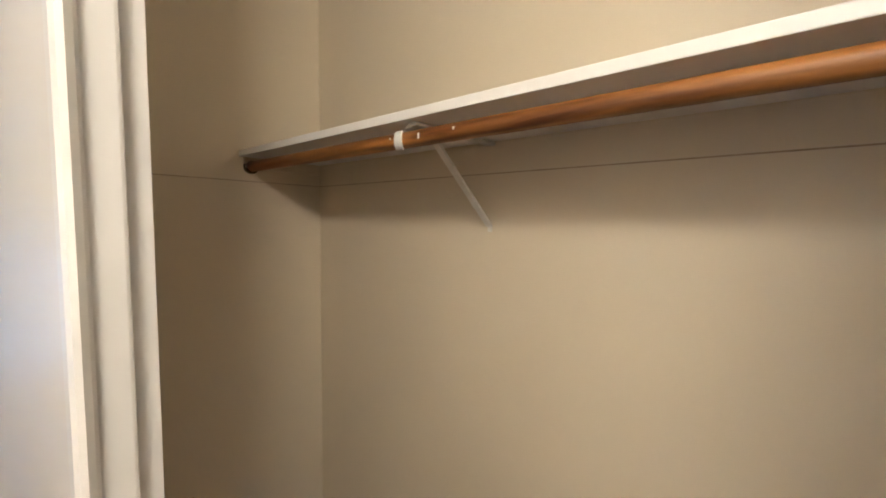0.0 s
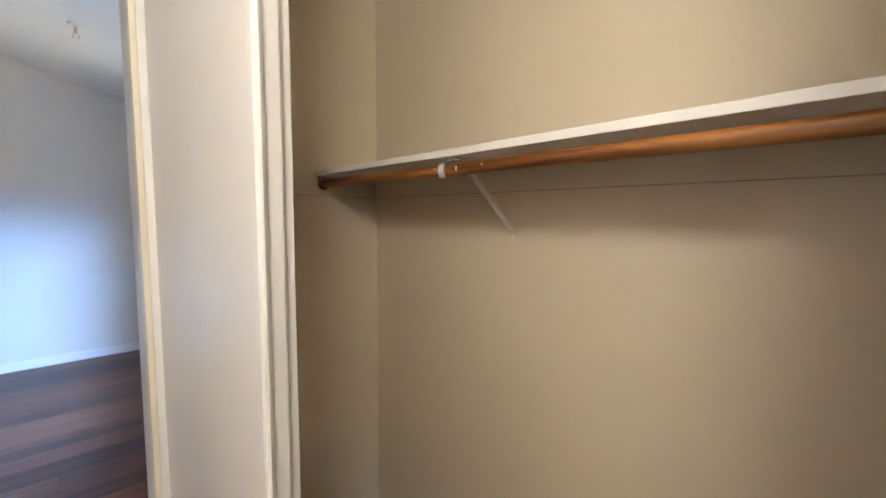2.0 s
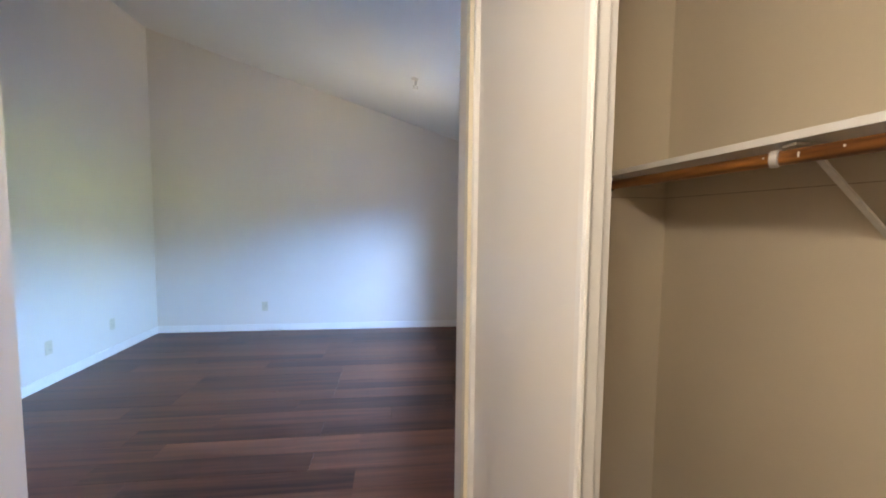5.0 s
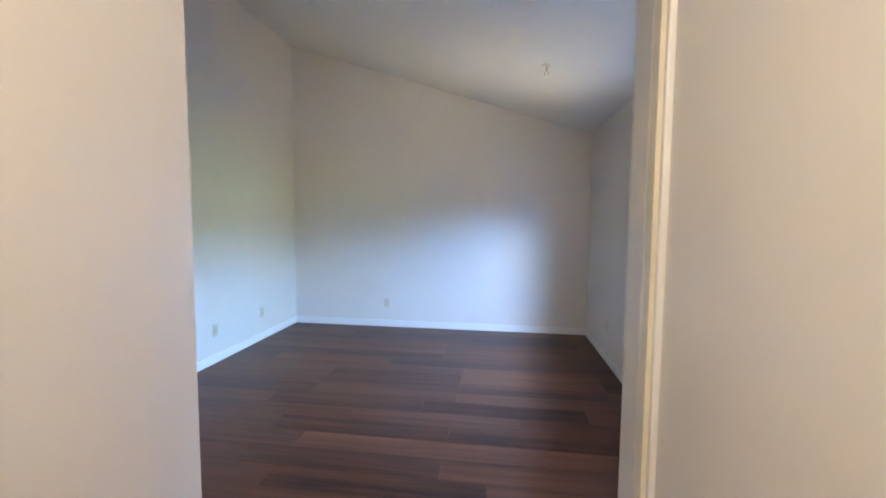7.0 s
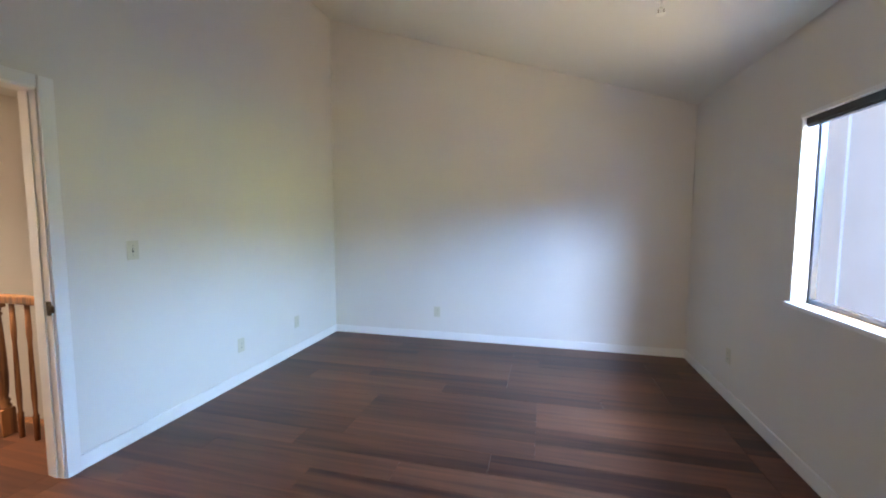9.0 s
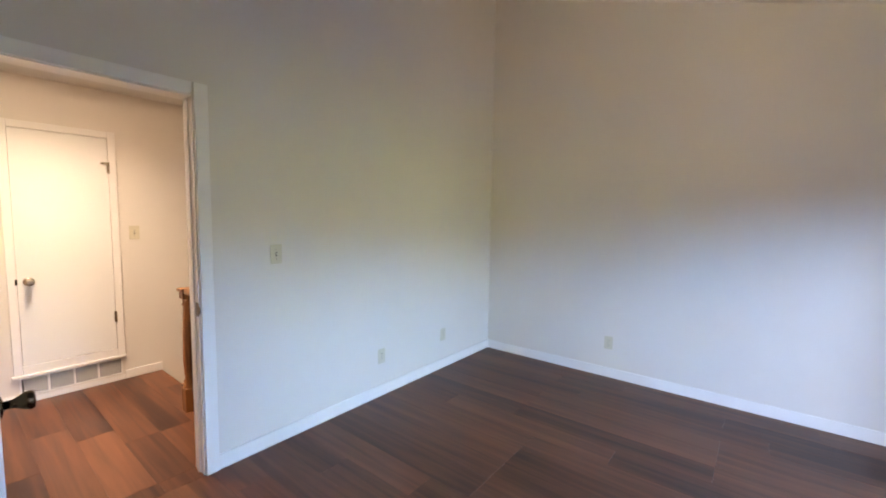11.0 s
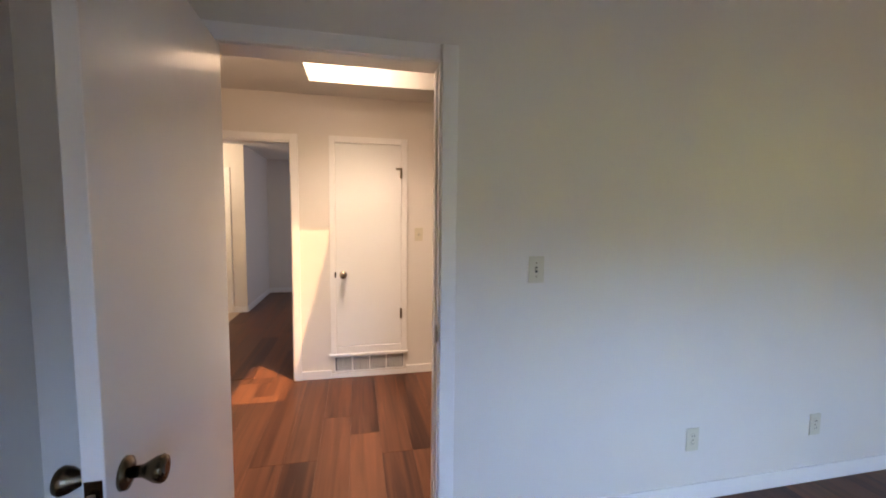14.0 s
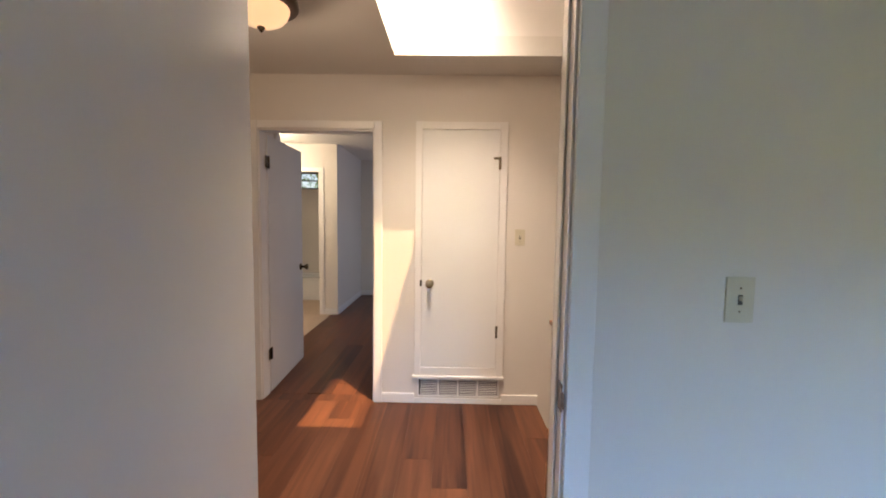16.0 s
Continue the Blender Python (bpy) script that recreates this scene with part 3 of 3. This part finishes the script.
door = thing("door_1", (0.012, -3.705, 0.008), "white painted flush bedroom door standing wide open", "door")
door.rotation_euler = (0, 0, radians(2.2))
part("leaf", boxes(((0, -0.036, 0), (0.828, 0, 2.014)), bevel=0.002), DOOR, door)
knob("door_handle", (0.765, 0.0, 0.917), "Y", 1, BRONZE, door)
knob("door_handle", (0.765, -0.036, 0.917), "Y", -1, BRONZE, door)
latch = part("latch_plate", boxes(((0.8285, -0.032, 0.888), (0.8305, -0.004, 0.946)), bevel=0.0008), BRONZE, door, "dark bronze latch plate")
part("latch_bolt", boxes(((0.831, -0.024, 0.908), (0.838, -0.012, 0.926)), bevel=0.001), NICKEL, latch)
for z in (0.22, 1.0, 1.78):
    part("hinge", boxes(((-0.004, -0.030, z - 0.045), (0.0, -0.006, z + 0.045))), BRONZE, door)
strike = tagged(part("strike_plate", boxes(((-0.034, DY1 - 0.0055, 0.89), (0.001, DY1 - 0.0035, 0.965)), ((0.0015, DY1 - 0.005, 0.905), (0.018, DY1 - 0.003, 0.945)), bevel=0.0006), BRONZE), "dark bronze strike plate on the door jamb", "strike plate")

door2 = thing("door_2", (FX - 0.124, OY0 + 0.018, 0.008), "white painted flush door open into the far room", "door")
door2.rotation_euler = (0, 0, radians(182.6))
part("leaf", boxes(((0, 0, 0), (0.80, 0.036, 2.006)), bevel=0.002), DOOR, door2)
knob("door_handle", (0.735, 0, 0.91), "Y", -1, BRONZE, door2)
knob("door_handle", (0.735, 0.036, 0.91), "Y", 1, BRONZE, door2)
for z in (0.31, 1.80):
    part("hinge", boxes(((-0.045, -0.006, z - 0.045), (0.004, -0.001, z + 0.045)), bevel=0.001), BRONZE, door2)
    part("hinge_pin", lathe(((0.006, z - 0.048), (0.006, z + 0.048)), 10, "Z", (0.006, -0.007, 0)), BRONZE, door2)

cup = thing("hall_cupboard", (FX, 0, 0), "white built-in hall cupboard with one flush door", "cupboard")
CY0, CY1, CZ0, CZ1 = -3.408, -2.850, 0.285, 2.034
part("frame_board", boxes(((0, CY0 - 0.05, 0.205), (0.017, CY0 - 0.003, 2.092)), bevel=0.003), TRIM, cup)
part("frame_board", boxes(((0, CY1 + 0.003, 0.205), (0.017, CY1 + 0.055, 2.092)), bevel=0.003), TRIM, cup)
part("frame_board", boxes(((0, CY0 - 0.0025, CZ1 + 0.004), (0.016, CY1 + 0.0025, 2.091)), bevel=0.003), TRIM, cup)
part("frame_board", boxes(((0, CY0 - 0.0025, 0.2195), (0.016, CY1 + 0.0025, CZ0 - 0.003)), bevel=0.003), TRIM, cup)
part("sill_board", boxes(((0, CY0 - 0.062, 0.198), (0.026, CY1 + 0.062, 0.2185)), bevel=0.003), TRIM, cup)
cdoor = part("door", boxes(((0.001, CY0, CZ0), (0.013, CY1, CZ1)), bevel=0.002), DOOR, cup)
knob("door_handle", (0.013, -3.348, 0.916), "X", 1, NICKEL, cup)
part("latch", boxes(((0.0175, CY0 - 0.012, 0.895), (0.0195, CY0 + 0.001, 0.94))), BRONZE, cup)
for z in (1.80, 0.56):
    part("hinge", boxes(((0.0175, CY1 - 0.008, z - 0.045), (0.021, CY1 + 0.010, z + 0.045)), bevel=0.0008), NICKEL, cup)
part("hinge_flag", prism(((0.0135, CY1 - 0.045), (0.015, CY1 - 0.045), (0.015, CY1 - 0.009), (0.0135, CY1 - 0.009)), 1.826, 1.843), NICKEL, cup)

vent = thing("vent_grille", (FX, -3.126, 0.125), "white louvred return-air grille below the cupboard", "vent grille")
VH, VW = 0.072, 0.308
part("backing", boxes(((0.0005, -VW, -VH), (0.002, VW, VH))), SLOT, vent)
for lo, hi in (((0.002, -VW, VH - 0.010), (0.012, VW, VH)), ((0.002, -VW, -VH), (0.012, VW, -VH + 0.010)), ((0.002, -VW, -VH + 0.0105), (0.012, -VW + 0.012, VH - 0.0105)), ((0.002, VW - 0.012, -VH + 0.0105), (0.012, VW, VH - 0.0105))):
    part("frame", boxes((lo, hi), bevel=0.001), TRIM, vent)
for k in (-1, 0, 1):
    part("divider", boxes(((0.002, k * 0.148 - 0.007, -VH + 0.0105), (0.012, k * 0.148 + 0.007, VH - 0.0105))), TRIM, vent)
slat_bm = boxes(((0.004, 0, -0.0024), (0.0105, 0.132, 0.0024)))
first = None
for k in range(4):
    for j in range(9):
        at = (0, -0.148 * 2 + 0.008 + 0.148 * k + 0.003, -0.054 + j * 0.0135)
        if first is None:
            first = part("slat", slat_bm, TRIM, vent)
            s = first
        else:
            s = new("slat", first.data)
            s.parent = vent
        s.location = at
        s.rotation_euler = (0, radians(-8), 0)

# ---- ceiling lamps ----


def dome_light(at, label):
    e = thing("ceiling_light", at, label, "ceiling light")
    part("pan", lathe(((0.130, -0.0005), (0.148, -0.030), (0.160, -0.065), (0.163, -0.083), (0.156, -0.094), (0.124, -0.097)), 48), PANMETAL, e, "dark bronze pan")
    sh = part("shade", lathe(((0.122, -0.0975), (0.121, -0.108), (0.113, -0.130), (0.094, -0.152), (0.064, -0.170), (0.032, -0.181), (0.014, -0.184)), 48), OPAL, e, "lit ribbed opal glass bowl")
    sh.visible_shadow = False
    part("finial", lathe(((0.016, -0.1845), (0.018, -0.190), (0.010, -0.196), (0.011, -0.200), (0.003, -0.208)), 16), BRONZE, e, "bronze finial")
    return e


dome_light((-0.82, -4.06, LC), "bronze flush ceiling light with a lit opal bowl")
dome_light((2.72, -5.55, LC), "bronze flush ceiling light of the passage, lit")

# ---- stairs and balustrade ----
structure("floor_stairwell", boxes(((FX, -2.53, -2.74), (-0.13, 0, -2.65))), SUBFLOOR, "dark floor at the foot of the stairs", "floor")
stairs = thing("staircase", (FX, -2.53, 0), "straight wooden staircase going down from the landing", "staircase")
for k in range(9):
    part("tread", boxes(((0.002, 0.01 + 0.26 * k, -0.18 * (k + 1) - 0.03), (0.93, 0.30 + 0.26 * k, -0.18 * (k + 1))), bevel=0.004), OAK, stairs)
    part("riser", boxes(((0.002, -0.008 + 0.26 * k, -0.18 * (k + 1) + 0.0005), (0.93, 0.009 + 0.26 * k, -0.18 * k - 0.031 if k else -0.022))), TRIM, stairs)
post = thing("newel_post", (-0.885, -2.665, 0), "turned dark-stained wooden newel post with square base", "newel post")
part("base", boxes(((-0.038, -0.038, 0.001), (0.038, 0.038, 0.175)), bevel=0.004), OAK, post)
part("shaft", lathe(((0.036, 0.1755), (0.037, 0.19), (0.026, 0.205), (0.034, 0.225), (0.022, 0.245), (0.027, 0.27), (0.033, 0.38), (0.030, 0.55), (0.024, 0.72), (0.021, 0.775), (0.03, 0.79), (0.021, 0.805), (0.026, 0.83)), 20), OAK, post)
part("cap", boxes(((-0.033, -0.033, 0.8305), (0.033, 0.033, 0.885)), ((-0.044, -0.044, 0.886), (0.044, 0.044, 0.905)), bevel=0.004), OAK, post)
rail = tagged(part("handrail", boxes(((-0.839, -2.695, 0.868), (-0.138, -2.635, 0.92)), bevel=0.012), OAK), "dark-stained wooden handrail over the stairwell", "handrail")
for k in range(5):
    b = tagged(part("baluster", lathe(((0.015, 0.001), (0.015, 0.14), (0.018, 0.155), (0.011, 0.17), (0.015, 0.30), (0.011, 0.62), (0.015, 0.68), (0.013, 0.867)), 12), OAK), "turned dark-stained wooden baluster", "baluster", "landing balusters")
    b.location = (-0.74 + 0.135 * k, -2.665, 0)

# ---- bathroom ----
tub = thing("bathtub", (-5.62, -5.9, 0), "white built-in bathtub with a flat apron", "bathtub")
part("apron", boxes(((-0.04, -0.88, 0.001), (0.0, 0.88, 0.34)), bevel=0.006), TUB, tub)
part("rim", boxes(((-0.12, -0.89, 0.341), (0.012, 0.89, 0.375)), ((-0.72, -0.89, 0.341), (-0.64, 0.89, 0.375)), ((-0.64, 0.80, 0.341), (-0.12, 0.89, 0.375)), ((-0.64, -0.89, 0.341), (-0.12, -0.80, 0.375)), bevel=0.008), TUB, tub)
part("basin", boxes(((-0.66, -0.82, 0.06), (-0.10, 0.82, 0.10)), ((-0.68, -0.82, 0.101), (-0.64, 0.82, 0.34)), ((-0.12, -0.82, 0.101), (-0.08, 0.82, 0.34))), TUB, tub)
bwin = tagged(new("window_2"), "small high bathroom window with dark frame and green view", "window", kind="structure")
for lo, hi in (((BX - 0.08, BW0, BZ0), (BX - 0.04, BW1, BZ0 + 0.025)), ((BX - 0.08, BW0, BZ1 - 0.025), (BX - 0.04, BW1, BZ1)), ((BX - 0.08, BW0, BZ0 + 0.026), (BX - 0.04, BW0 + 0.025, BZ1 - 0.026)), ((BX - 0.08, BW1 - 0.025, BZ0 + 0.026), (BX - 0.04, BW1, BZ1 - 0.026)), ((BX - 0.075, BW1 - 0.12, BZ0 + 0.026), (BX - 0.045, BW1 - 0.095, BZ1 - 0.026)), ((BX - 0.075, BW0 + 0.026, (BZ0 + BZ1) / 2 - 0.01), (BX - 0.045, BW1 - 0.121, (BZ0 + BZ1) / 2 + 0.01))):
    part("window_frame", boxes((lo, hi)), ALU, bwin)
p = part("pane", boxes(((BX - 0.062, BW0 + 0.026, BZ0 + 0.026), (BX - 0.058, BW1 - 0.026, BZ1 - 0.026))), GLASS, bwin)
p.visible_shadow = False
structure("floor_vanity", boxes(((BX, -6.8, -0.1), (-3.0, -4.9, 0.002))), TAN, "plain tan vinyl floor of the vanity nook", "floor")

# ---- plank floors ----
plank_rng = random.Random(11)
PW = 0.1875
plank_mesh = {}


def plank_piece(length, width):
    key = (round(length, 2), round(width, 3))
    if key not in plank_mesh:
        bm = bmesh.new()
        x, y, c = key[0] / 2 - 0.0003, key[1] / 2 - 0.0003, 0.0006
        low = [bm.verts.new(p) for p in ((-x, -y, -0.004), (x, -y, -0.004), (x, y, -0.004), (-x, y, -0.004))]
        mid = [bm.verts.new(p) for p in ((-x, -y, -c), (x, -y, -c), (x, y, -c), (-x, y, -c))]
        top = [bm.verts.new(p) for p in ((-x + c, -y + c, 0), (x - c, -y + c, 0), (x - c, y - c, 0), (-x + c, y - c, 0))]
        bm.faces.new(top)
        for a, b in ((low, mid), (mid, top)):
            for i in range(4):
                bm.faces.new((a[i], a[(i + 1) % 4], b[(i + 1) % 4], b[i]))
        mesh = bpy.data.meshes.new("plank")
        bm.to_mesh(mesh)
        bm.free()
        mesh.materials.append(PLANK)
        plank_mesh[key] = mesh
    return plank_mesh[key], key


def plank_floor(name, x0, x1, y0, y1, label, first_row=PW):
    base = structure(name, boxes(((x0, y0, -0.1), (x1, y1, -0.0035))), SUBFLOOR, label, "floor")
    y, w = y1, first_row
    while y > y0 + 0.01:
        w = min(w, y - y0)
        x = x0 - plank_rng.choice((0.0, 0.25, 0.5, 0.75, 0.95))
        while x < x1 - 0.02:
            e = x + 1.22
            a, b = max(x, x0), min(e, x1)
            if b - a > 0.03:
                mesh, key = plank_piece(b - a, w)
                ob = new("plank", mesh)
                ob.parent = base
                ob.location = ((a + b) / 2, y - w / 2, plank_rng.uniform(-0.0003, 0.0003))
            x = e
        y, w = y - w, PW
    return base


F = "reddish-brown wood plank floor with mixed light and dark boards"
plank_floor("floor_bedroom", 0.0, EAST, -4.33, 0, F, 0.053)
plank_floor("floor_passage", 2.07, 4.11, -6.9, -4.33, F)
plank_floor("floor_landing", FX, -0.12, -4.9, -2.53, F)
plank_floor("floor_far_room", RX, FX - 0.11, -4.9, -1.5, F)
plank_floor("floor_threshold_1", -0.12, 0.0, DY0, DY1, F)
plank_floor("floor_threshold_2", FX - 0.11, FX, OY0, OY1, F)
